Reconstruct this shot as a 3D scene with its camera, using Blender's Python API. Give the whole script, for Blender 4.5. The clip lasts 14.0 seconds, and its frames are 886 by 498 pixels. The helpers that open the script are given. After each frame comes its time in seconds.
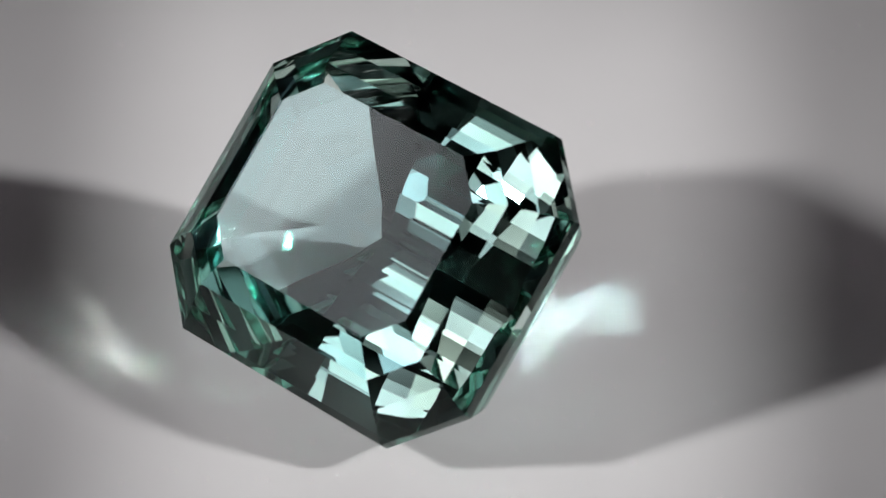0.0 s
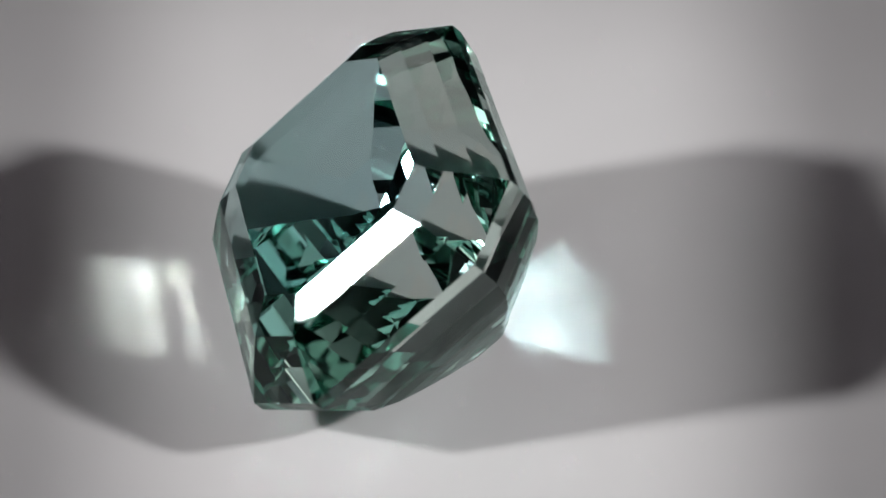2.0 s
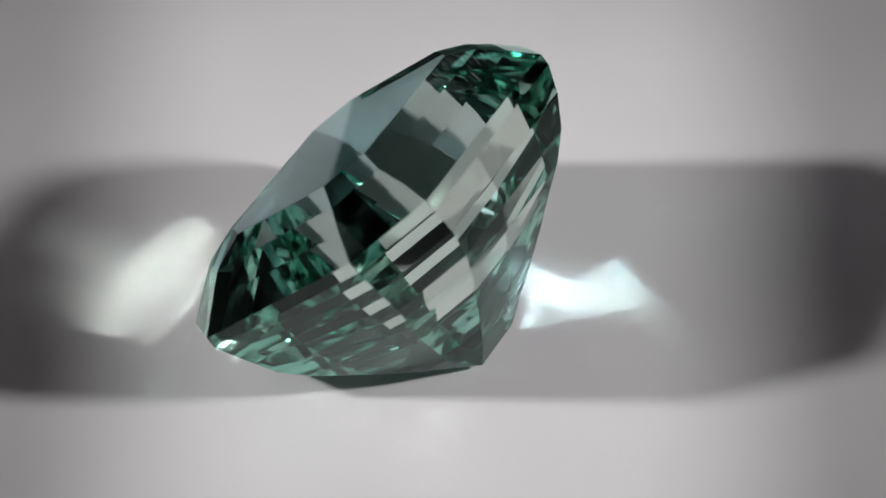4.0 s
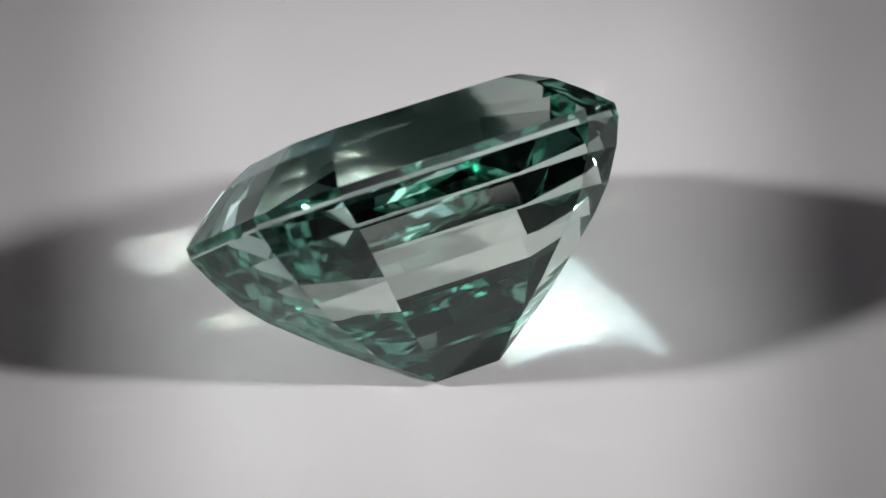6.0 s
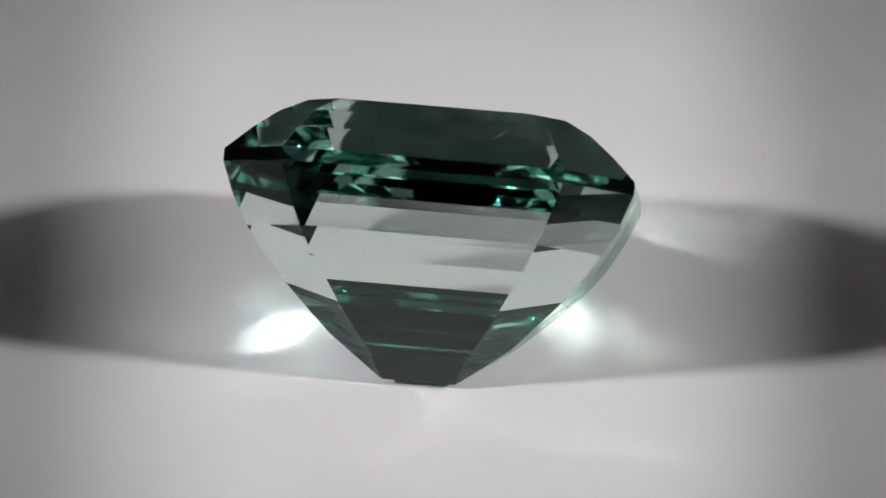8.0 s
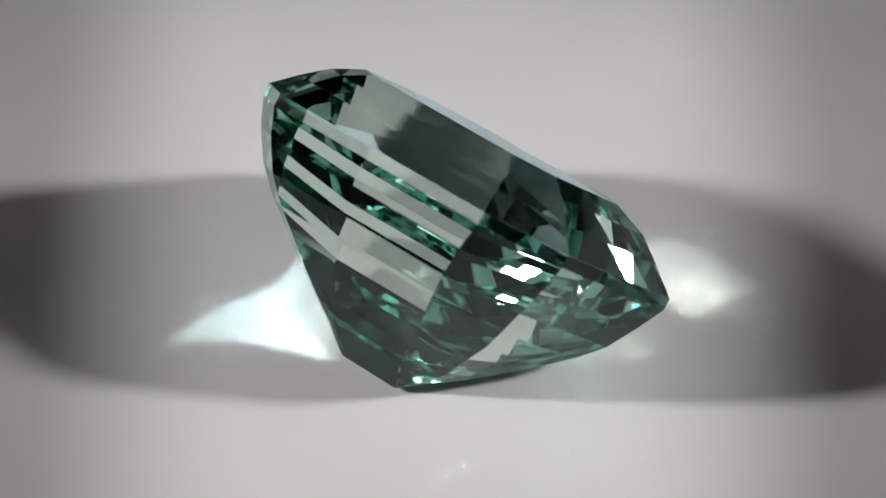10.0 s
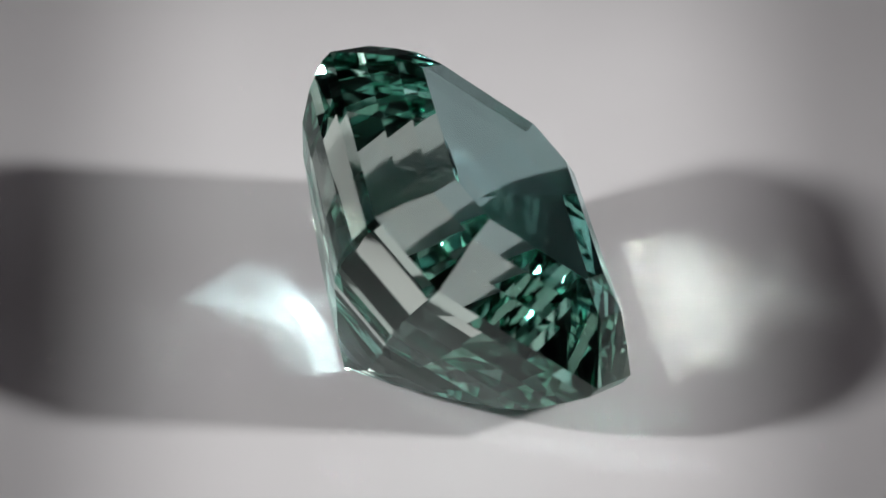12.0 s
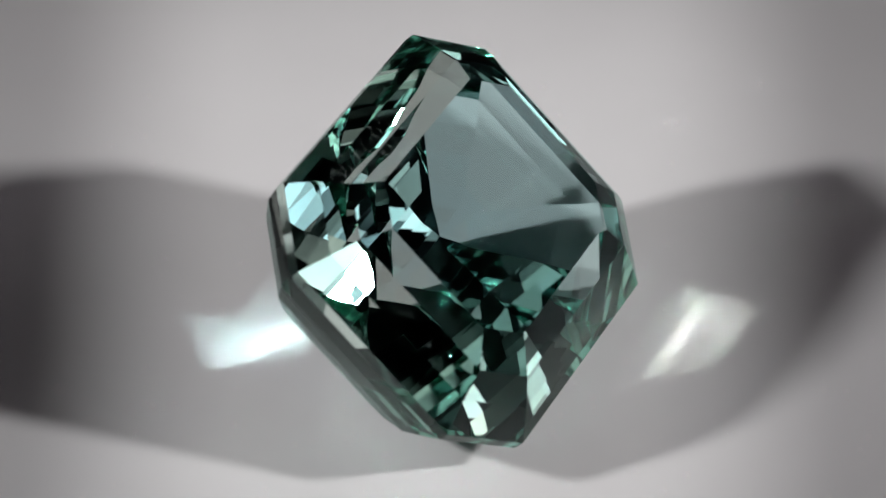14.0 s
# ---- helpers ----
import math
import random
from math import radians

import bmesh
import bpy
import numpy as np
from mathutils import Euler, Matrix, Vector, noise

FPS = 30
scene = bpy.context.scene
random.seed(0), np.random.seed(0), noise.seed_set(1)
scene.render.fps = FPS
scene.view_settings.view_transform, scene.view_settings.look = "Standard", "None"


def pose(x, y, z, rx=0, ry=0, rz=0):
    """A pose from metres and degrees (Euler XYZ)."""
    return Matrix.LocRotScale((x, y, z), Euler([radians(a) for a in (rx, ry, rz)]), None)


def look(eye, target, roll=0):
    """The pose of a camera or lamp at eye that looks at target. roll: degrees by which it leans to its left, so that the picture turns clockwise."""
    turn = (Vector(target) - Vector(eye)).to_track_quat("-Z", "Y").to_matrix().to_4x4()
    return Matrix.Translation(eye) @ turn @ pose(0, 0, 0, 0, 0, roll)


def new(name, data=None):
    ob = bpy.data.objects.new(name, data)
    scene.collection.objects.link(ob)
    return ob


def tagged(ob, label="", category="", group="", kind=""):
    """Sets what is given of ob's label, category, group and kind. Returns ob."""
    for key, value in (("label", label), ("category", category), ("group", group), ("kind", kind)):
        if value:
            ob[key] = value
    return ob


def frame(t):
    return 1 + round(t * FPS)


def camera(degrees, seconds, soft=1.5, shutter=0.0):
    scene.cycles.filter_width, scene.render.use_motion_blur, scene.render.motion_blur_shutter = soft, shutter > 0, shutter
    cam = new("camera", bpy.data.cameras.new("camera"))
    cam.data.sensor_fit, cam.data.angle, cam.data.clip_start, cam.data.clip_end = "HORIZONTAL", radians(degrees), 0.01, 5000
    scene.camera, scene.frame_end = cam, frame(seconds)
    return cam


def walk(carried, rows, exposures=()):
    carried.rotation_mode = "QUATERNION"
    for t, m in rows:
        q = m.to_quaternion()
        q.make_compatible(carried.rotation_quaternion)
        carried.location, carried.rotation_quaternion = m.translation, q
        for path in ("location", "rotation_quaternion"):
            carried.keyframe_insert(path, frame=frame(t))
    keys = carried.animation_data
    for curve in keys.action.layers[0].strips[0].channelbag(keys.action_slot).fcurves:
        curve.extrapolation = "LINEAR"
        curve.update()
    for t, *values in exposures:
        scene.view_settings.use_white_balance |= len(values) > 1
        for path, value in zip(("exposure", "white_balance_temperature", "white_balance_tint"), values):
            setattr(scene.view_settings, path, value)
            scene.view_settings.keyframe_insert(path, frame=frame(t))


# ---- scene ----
MM = 0.001

# ---- camera: stands still, looks down on the stone ----
cam = camera(13.551, 14.0, soft=1.5)
EYE_DISTANCE, EYE_ELEVATION = 95.62 * MM, radians(37.639)
cam.data.dof.use_dof, cam.data.dof.focus_distance, cam.data.dof.aperture_fstop = True, EYE_DISTANCE, 110
TARGET = Vector((0.650 * MM, 0.0, 2.845 * MM))
EYE = TARGET + EYE_DISTANCE * Vector((0, -math.cos(EYE_ELEVATION), math.sin(EYE_ELEVATION)))
walk(cam, [(0.0, look(EYE, TARGET)), (14.0, look(EYE, TARGET))])

# ---- light: two small spot lamps from the sides, a dim room ----
world = bpy.data.worlds.new("room_light")
scene.world = world
world.use_nodes = True
world.node_tree.nodes["Background"].inputs["Color"].default_value = (1.0, 0.95, 0.97, 1)
world.node_tree.nodes["Background"].inputs["Strength"].default_value = 0.010


def spot(name, eye, target, watts, cone, radius):
    data = bpy.data.lights.new(name, "SPOT")
    data.energy, data.spot_size, data.spot_blend, data.shadow_soft_size = watts, radians(cone), 1.0, radius
    data.color = (0.99, 0.985, 0.982)
    ob = new(name, data)
    ob.matrix_world = look(eye, target)
    return ob


for side in (-1, 1):
    spot("spot_lamp", (side * 0.133, -0.035, 0.0845), (0, 0.003, 0), 0.725, 18.2, 0.0072)


def softbox(name, eye, target, watts, sx, sy):
    """A flat lamp panel, brightest along its middle, with faint bands added to vary the facet reflections."""
    data = bpy.data.lights.new(name, "AREA")
    data.energy, data.shape, data.size, data.size_y = watts, "RECTANGLE", sx, sy
    data.color = (1.0, 0.96, 1.0)
    data.use_nodes = True
    n, l = data.node_tree.nodes, data.node_tree.links
    geo, sep = n.new("ShaderNodeNewGeometry"), n.new("ShaderNodeSeparateXYZ")
    l.new(geo.outputs["Parametric"], sep.inputs["Vector"])

    def calc(kind, a, b):
        m = n.new("ShaderNodeMath")
        m.operation = kind
        for socket, value in zip(m.inputs, (a, b)):
            if isinstance(value, (int, float)):
                socket.default_value = value
            else:
                l.new(value, socket)
        return m.outputs["Value"]

    def hump(v):
        return calc("MULTIPLY", calc("MULTIPLY", v, calc("SUBTRACT", 1.0, v)), 4.0)

    tall = hump(sep.outputs["Y"])
    rows = calc("ADD", 0.75, calc("MULTIPLY", calc("SINE", calc("MULTIPLY", sep.outputs["X"], 44.0), 0.0), 0.25))
    glow = calc("MULTIPLY", calc("MULTIPLY", hump(sep.outputs["X"]), calc("MULTIPLY", tall, tall)), rows)
    # warm and cool bands, added in place of colours the stone would split
    warmth, colour = calc("ADD", 0.5, calc("MULTIPLY", calc("SINE", calc("MULTIPLY", sep.outputs["X"], 22.0), 0.0), 0.5)), n.new("ShaderNodeMix")
    colour.data_type = "RGBA"
    colour.inputs["A"].default_value, colour.inputs["B"].default_value = (0.92, 0.92, 1.0, 1), (1.0, 0.90, 0.86, 1)
    l.new(warmth, colour.inputs["Factor"])
    l.new(colour.outputs["Result"], n["Emission"].inputs["Color"])
    l.new(calc("ADD", 0.12, calc("MULTIPLY", glow, 3.6)), n["Emission"].inputs["Strength"])
    ob = new(name, data)
    ob.matrix_world = look(eye, target)
    return ob


for side in (-1, 1):
    softbox("softbox_lamp", (side * 0.153, -0.027, 0.124), (0, 0, 0.003), 0.025, 0.170, 0.052)
scene.cycles.caustics_refractive = True
scene.cycles.caustics_reflective = True
scene.cycles.sample_clamp_indirect = 0
scene.cycles.blur_glossy = 0
scene.cycles.use_guiding = True
scene.cycles.max_bounces = 24
scene.cycles.transmission_bounces = 24
scene.cycles.glossy_bounces = 24
scene.view_settings.exposure = 0.0


# ---- materials ----
def material(name):
    m = bpy.data.materials.new(name)
    m.use_nodes = True
    return m, m.node_tree.nodes, m.node_tree.links


def paper_material():
    m, n, l = material("matte_white_card")
    b = n["Principled BSDF"]
    b.inputs["Roughness"].default_value = 0.75
    b.inputs["Specular IOR Level"].default_value = 0.25
    co = n.new("ShaderNodeTexCoord")
    big = n.new("ShaderNodeTexNoise")
    big.inputs["Scale"].default_value, big.inputs["Detail"].default_value = 90, 3
    ramp = n.new("ShaderNodeValToRGB")
    ramp.color_ramp.elements[0].position, ramp.color_ramp.elements[0].color = 0.3, (0.70, 0.685, 0.69, 1)
    ramp.color_ramp.elements[1].position, ramp.color_ramp.elements[1].color = 0.7, (0.76, 0.745, 0.75, 1)
    l.new(co.outputs["Object"], big.inputs["Vector"])
    l.new(big.outputs["Fac"], ramp.inputs["Fac"])
    l.new(ramp.outputs["Color"], b.inputs["Base Color"])
    return m


# colour of light that passes a facet and of light thrown back by it: across the axis, and along it
THROUGH_TINT = (0.88, 0.925, 0.89), (0.695, 0.905, 0.945)
BOUNCE_TINT = (0.785, 0.92, 0.88), (0.75, 0.91, 0.935)
IOR = 1.661


def stone_material():
    """Clear crystal, teal along the axis through the table and paler green across it."""
    m, n, l = material("green_sapphire")
    n.remove(n["Principled BSDF"])
    co, sep, size = n.new("ShaderNodeTexCoord"), n.new("ShaderNodeSeparateXYZ"), n.new("ShaderNodeMath")
    size.operation = "ABSOLUTE"
    l.new(co.outputs["Normal"], sep.inputs["Vector"])
    l.new(sep.outputs["Z"], size.inputs[0])

    def tint(side, axis):
        ramp = n.new("ShaderNodeValToRGB")
        ramp.color_ramp.elements[0].position, ramp.color_ramp.elements[0].color = 0.75, (*side, 1)
        ramp.color_ramp.elements[1].position, ramp.color_ramp.elements[1].color = 1.0, (*axis, 1)
        l.new(size.outputs["Value"], ramp.inputs["Fac"])
        return ramp.outputs["Color"]

    clear = n.new("ShaderNodeBsdfRefraction")
    clear.inputs["IOR"].default_value, clear.inputs["Roughness"].default_value = IOR, 0.0
    l.new(tint(*THROUGH_TINT), clear.inputs["Color"])
    gloss, fresnel, mix = n.new("ShaderNodeBsdfGlossy"), n.new("ShaderNodeFresnel"), n.new("ShaderNodeMixShader")
    gloss.inputs["Roughness"].default_value = 0.0
    l.new(tint(*BOUNCE_TINT), gloss.inputs["Color"])
    fresnel.inputs["IOR"].default_value = IOR
    l.new(fresnel.outputs["Fac"], mix.inputs["Fac"])
    l.new(clear.outputs["BSDF"], mix.inputs[1])
    l.new(gloss.outputs["BSDF"], mix.inputs[2])
    l.new(mix.outputs["Shader"], n["Material Output"].inputs["Surface"])
    return m


def girdle_material():
    """The rim of the same crystal, less finely polished than the facets."""
    m, n, l = material("ground_sapphire_rim")
    n.remove(n["Principled BSDF"])
    co, grain, ramp, g = n.new("ShaderNodeTexCoord"), n.new("ShaderNodeTexNoise"), n.new("ShaderNodeMapRange"), n.new("ShaderNodeBsdfGlass")
    grain.inputs["Scale"].default_value = 4000
    ramp.inputs["To Min"].default_value, ramp.inputs["To Max"].default_value = 0.01, 0.10
    g.inputs["IOR"].default_value, g.inputs["Color"].default_value = 1.661, (0.80, 0.90, 0.86, 1)
    l.new(co.outputs["Object"], grain.inputs["Vector"])
    l.new(grain.outputs["Fac"], ramp.inputs["Value"])
    l.new(ramp.outputs["Result"], g.inputs["Roughness"])
    l.new(g.outputs["BSDF"], n["Material Output"].inputs["Surface"])
    return m


def wear_material():
    m, n, l = material("abraded_crystal")
    b = n["Principled BSDF"]
    b.inputs["Base Color"].default_value, b.inputs["Roughness"].default_value = (0.45, 0.55, 0.52, 1), 0.35
    return m


def black_material():
    m, n, l = material("matte_black_card")
    b, co, grain, ramp = n["Principled BSDF"], n.new("ShaderNodeTexCoord"), n.new("ShaderNodeTexNoise"), n.new("ShaderNodeValToRGB")
    b.inputs["Roughness"].default_value = 0.9
    grain.inputs["Scale"].default_value = 900
    ramp.color_ramp.elements[0].color, ramp.color_ramp.elements[1].color = (0.012, 0.012, 0.013, 1), (0.03, 0.03, 0.032, 1)
    l.new(co.outputs["Object"], grain.inputs["Vector"])
    l.new(grain.outputs["Fac"], ramp.inputs["Fac"])
    l.new(ramp.outputs["Color"], b.inputs["Base Color"])
    return m


CARD, STONE, BLACK = paper_material(), stone_material(), black_material()
GIRDLE, WEAR = girdle_material(), wear_material()


def wall_material():
    m, n, l = material("dark_grey_paint")
    b, co, grain, ramp = n["Principled BSDF"], n.new("ShaderNodeTexCoord"), n.new("ShaderNodeTexNoise"), n.new("ShaderNodeValToRGB")
    b.inputs["Roughness"].default_value = 0.8
    grain.inputs["Scale"].default_value = 12
    ramp.color_ramp.elements[0].color, ramp.color_ramp.elements[1].color = (0.15, 0.145, 0.15, 1), (0.20, 0.195, 0.20, 1)
    l.new(co.outputs["Object"], grain.inputs["Vector"])
    l.new(grain.outputs["Fac"], ramp.inputs["Fac"])
    l.new(ramp.outputs["Color"], b.inputs["Base Color"])
    return m


WALL = wall_material()


def part(name, bm, mat, parent=None, label=""):
    me = bpy.data.meshes.new(name)
    bm.to_mesh(me)
    bm.free()
    me.materials.append(mat)
    ob = new(name, me)
    if parent:
        ob.parent = parent
    return tagged(ob, label)


# ---- the ground: an unseen black tabletop, and the sheet of pale card that lies on it ----
CARD_THICK = 0.5 * MM


# added out of view, black so that facets looking past the card stay dark
def ground():
    bm = bmesh.new()
    bmesh.ops.create_grid(bm, x_segments=8, y_segments=8, size=0.6)
    bmesh.ops.translate(bm, vec=(0, 0, -CARD_THICK), verts=bm.verts)
    return tagged(part("ground", bm, BLACK), "unseen matte black tabletop, added around the pale card", "ground", kind="structure")


def card_sheet():
    bm = bmesh.new()
    bmesh.ops.create_cube(bm, size=1)
    bmesh.ops.scale(bm, vec=(48 * MM, 46 * MM, CARD_THICK), verts=bm.verts)
    bmesh.ops.bevel(bm, geom=bm.edges[:], offset=0.1 * MM, segments=2, affect="EDGES")
    bmesh.ops.translate(bm, vec=(0, -6 * MM, -CARD_THICK / 2), verts=bm.verts)
    return tagged(part("card_sheet", bm, CARD), "matte pale grey card sheet lying under the gemstone", "card")


ground()
card_sheet()

# ---- plain room that closes the place ----
def slab(name, size, at, label):
    bm = bmesh.new()
    bmesh.ops.create_cube(bm, size=1)
    bmesh.ops.scale(bm, vec=size, verts=bm.verts)
    ob = part(name, bm, WALL)
    ob.matrix_world = pose(*at)
    return tagged(ob, label, "ceiling" if name == "ceiling" else "wall", kind="structure")


slab("wall_north", (1.22, 0.02, 0.9), (0, 0.611, 0.45), "plain dark grey painted wall")
slab("wall_south", (1.22, 0.02, 0.9), (0, -0.611, 0.45), "plain dark grey painted wall")
slab("wall_east", (0.02, 1.2, 0.9), (0.611, 0, 0.45), "plain dark grey painted wall")
slab("wall_west", (0.02, 1.2, 0.9), (-0.611, 0, 0.45), "plain dark grey painted wall")
slab("ceiling", (1.25, 1.25, 0.02), (0, 0, 0.912), "plain dark grey ceiling")

# ---- unseen black cards, added to cut off each lamp's beam beside the stone ----
def beam_flag(x, turn):
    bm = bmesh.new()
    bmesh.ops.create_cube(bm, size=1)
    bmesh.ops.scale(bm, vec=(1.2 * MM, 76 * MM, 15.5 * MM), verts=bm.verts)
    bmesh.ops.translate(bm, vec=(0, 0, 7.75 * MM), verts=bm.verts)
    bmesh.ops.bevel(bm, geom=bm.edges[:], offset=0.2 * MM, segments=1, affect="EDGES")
    ob = part("beam_flag", bm, BLACK)
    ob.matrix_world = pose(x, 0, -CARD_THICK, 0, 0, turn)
    tagged(ob, "added low matte black card, out of view, blocking lamp light", "card", "cards beside the stone")
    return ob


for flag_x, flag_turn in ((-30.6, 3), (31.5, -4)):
    beam_flag(flag_x * MM, flag_turn)

# ---- the stone: an octagonal step cut ----
TILT = 42.347


def ring(a, up, down, c, z):
    """Eight corners of a cut rectangle, half width a, reach up and down, corners cut by c, in mm."""
    xy = ((c - a, up), (a - c, up), (a, up - c), (a, c - down), (a - c, -down), (c - a, -down), (-a, c - down), (-a, up - c))
    return [Vector((x, y, z)) for x, y in xy]


RINGS = [
    ("table", ring(3.282, 2.763, 2.357, 0.907, 1.598)),
    ("crown_facet", ring(3.965, 3.290, 3.200, 1.060, 1.210)),
    ("crown_facet", ring(4.568, 3.840, 3.792, 1.392, 0.712)),
    ("crown_facet", ring(5.182, 4.370, 4.435, 1.682, 0.110)),
    ("girdle_facet", ring(5.182, 4.370, 4.435, 1.682, -0.220)),
    ("pavilion_facet", ring(4.903, 4.205, 4.112, 1.650, -0.960)),
    ("pavilion_facet", ring(4.490, 3.825, 3.800, 1.530, -1.750)),
    ("pavilion_facet", ring(4.036, 3.290, 3.230, 1.402, -2.407)),
    ("pavilion_facet", ring(3.554, 2.664, 2.583, 1.263, -2.971)),
    ("pavilion_facet", ring(2.969, 2.028, 1.890, 1.022, -3.576)),
    ("pavilion_facet", ring(2.339, 1.335, 1.156, 0.827, -4.202)),
    ("pavilion_facet", ring(1.771, 0.840, 0.638, 0.560, -4.620)),
    ("pavilion_facet", ring(1.345, 0.468, 0.253, 0.250, -4.930)),
]
KEEL = (Vector((-0.944, 0.115, -5.218)), Vector((0.944, 0.115, -5.218)))


def facet(name, corners, parent):
    bm = bmesh.new()
    bm.faces.new([bm.verts.new(v * MM) for v in corners])
    ob = part(name, bm, GIRDLE if name == "girdle_facet" else STONE, parent, "faintly frosted rim" if name == "girdle_facet" else "")
    return ob


def scratches(parent, rng):
    """Fine polishing lines on the crown and pavilion beside one long side."""
    bm = bmesh.new()
    # ring above, side, how far along it, how many, length, direction in the table's plane
    for row, i, along, count, length, way in ((0, 0, (0.0, 0.55), 46, 0.75, (0.5, 1, 0)), (1, 0, (0.0, 0.45), 36, 0.6, (0.5, 1, 0)), (2, 7, (0.2, 0.9), 12, 0.3, (0.2, 1, 0)),
                                              (1, 6, (0.1, 0.9), 10, 0.35, (0.5, 1, 0)), (4, 1, (0.4, 0.7), 7, 0.3, (0.2, 0.2, -1)), (5, 0, (0.35, 0.65), 8, 0.25, (0.1, 0, -1)),
                                              (6, 7, (0.2, 0.8), 8, 0.3, (1, 0.4, -1))):
        up, low, j = RINGS[row][1], RINGS[row + 1][1], (i + 1) % 8
        normal = (up[j] - up[i]).cross(low[i] - up[i]).normalized()
        if normal.dot(up[i] + low[j] - Vector((0, 0, -2))) < 0:
            normal = -normal
        line = Vector(way)
        line = (line - normal * line.dot(normal)).normalized()
        across = normal.cross(line)
        for _ in range(count):
            u, v = rng.uniform(*along), rng.uniform(0.1, 0.9)
            at = up[i].lerp(up[j], u).lerp(low[i].lerp(low[j], u), v) + normal * 0.003
            half, wide = line * length * rng.uniform(0.2, 0.5), across * rng.uniform(0.0012, 0.003)
            turn = across * rng.uniform(-0.04, 0.04)
            tip = [bm.verts.new(q * MM) for q in (at - half, at + wide, at + half + turn, at - wide, at + normal * 0.003)]
            for a, b in ((0, 1), (1, 2), (2, 3), (3, 0)):
                bm.faces.new((tip[a], tip[b], tip[4]))
    return part("polish_lines", bm, WEAR, parent, "fine pale polishing scratches")


def nicks(parent, rng):
    """Tiny chips along the facet edges."""
    bm = bmesh.new()
    for row in range(2, len(RINGS)):
        ring_points = RINGS[row][1]
        for i in range(8):
            # the long edges half-way down the pavilion are the most worn
            worn = row in (6, 7) and i in (0, 2, 6)
            for _ in range(rng.randint(14, 22) if worn else rng.randint(2, 6)):
                at = ring_points[i].lerp(ring_points[(i + 1) % 8], rng.uniform(0.1, 0.45) if worn else rng.uniform(0.03, 0.97))
                size = rng.uniform(0.005, 0.013) if worn else rng.uniform(0.006, 0.02)
                q = [bm.verts.new((at + Vector((rng.uniform(-1, 1), rng.uniform(-1, 1), rng.uniform(-0.5, 0.5))) * size) * MM) for _ in range(4)]
                for a in ((0, 1, 2), (0, 1, 3), (0, 2, 3), (1, 2, 3)):
                    bm.faces.new([q[k] for k in a])
    return part("edge_nicks", bm, WEAR, parent, "tiny pale chips along facet edges")


def gemstone():
    base = new("gemstone")
    tagged(base, "transparent teal-green step-cut gemstone resting tilted on the card", "gemstone")
    facet("table", list(reversed(RINGS[0][1])), base)
    for (_, up), (name, low) in zip(RINGS, RINGS[1:]):
        for i in range(8):
            j = (i + 1) % 8
            facet(name, (up[i], up[j], low[j], low[i]), base)
    last, (kl, kr) = RINGS[-1][1], KEEL
    for corners in ((last[0], last[1], kr, kl), (last[1], last[2], kr), (last[2], last[3], kr), (last[3], last[4], kr),
                    (last[4], last[5], kl, kr), (last[5], last[6], kl), (last[6], last[7], kl), (last[7], last[0], kl)):
        facet("pavilion_facet", corners, base)
    rng = random.Random(7)
    scratches(base, rng)
    nicks(base, rng)
    return base


STONE_OBJECT = gemstone()
LEAN = pose(0, 0, 0, TILT) @ pose(0, 0, 0, 0, 0.582) @ pose(0, 0, 0, 0, 0, 1.731)
LOWEST = min((LEAN @ v).z for v in (*(v for _, corners in RINGS for v in corners), *KEEL))


def turned(t):
    turn = 178.791 - 18.1410 * (7.45 - t) + 0.0100 * (7.45 - t) ** 2
    return pose(0, 0, 0, 0, 0, -turn) @ Matrix.Translation((-0.283 * MM, -1.470 * MM, -LOWEST * MM)) @ LEAN


def motions():
    walk(STONE_OBJECT, [(0.5 * i, turned(0.5 * i)) for i in range(29)])


motions()
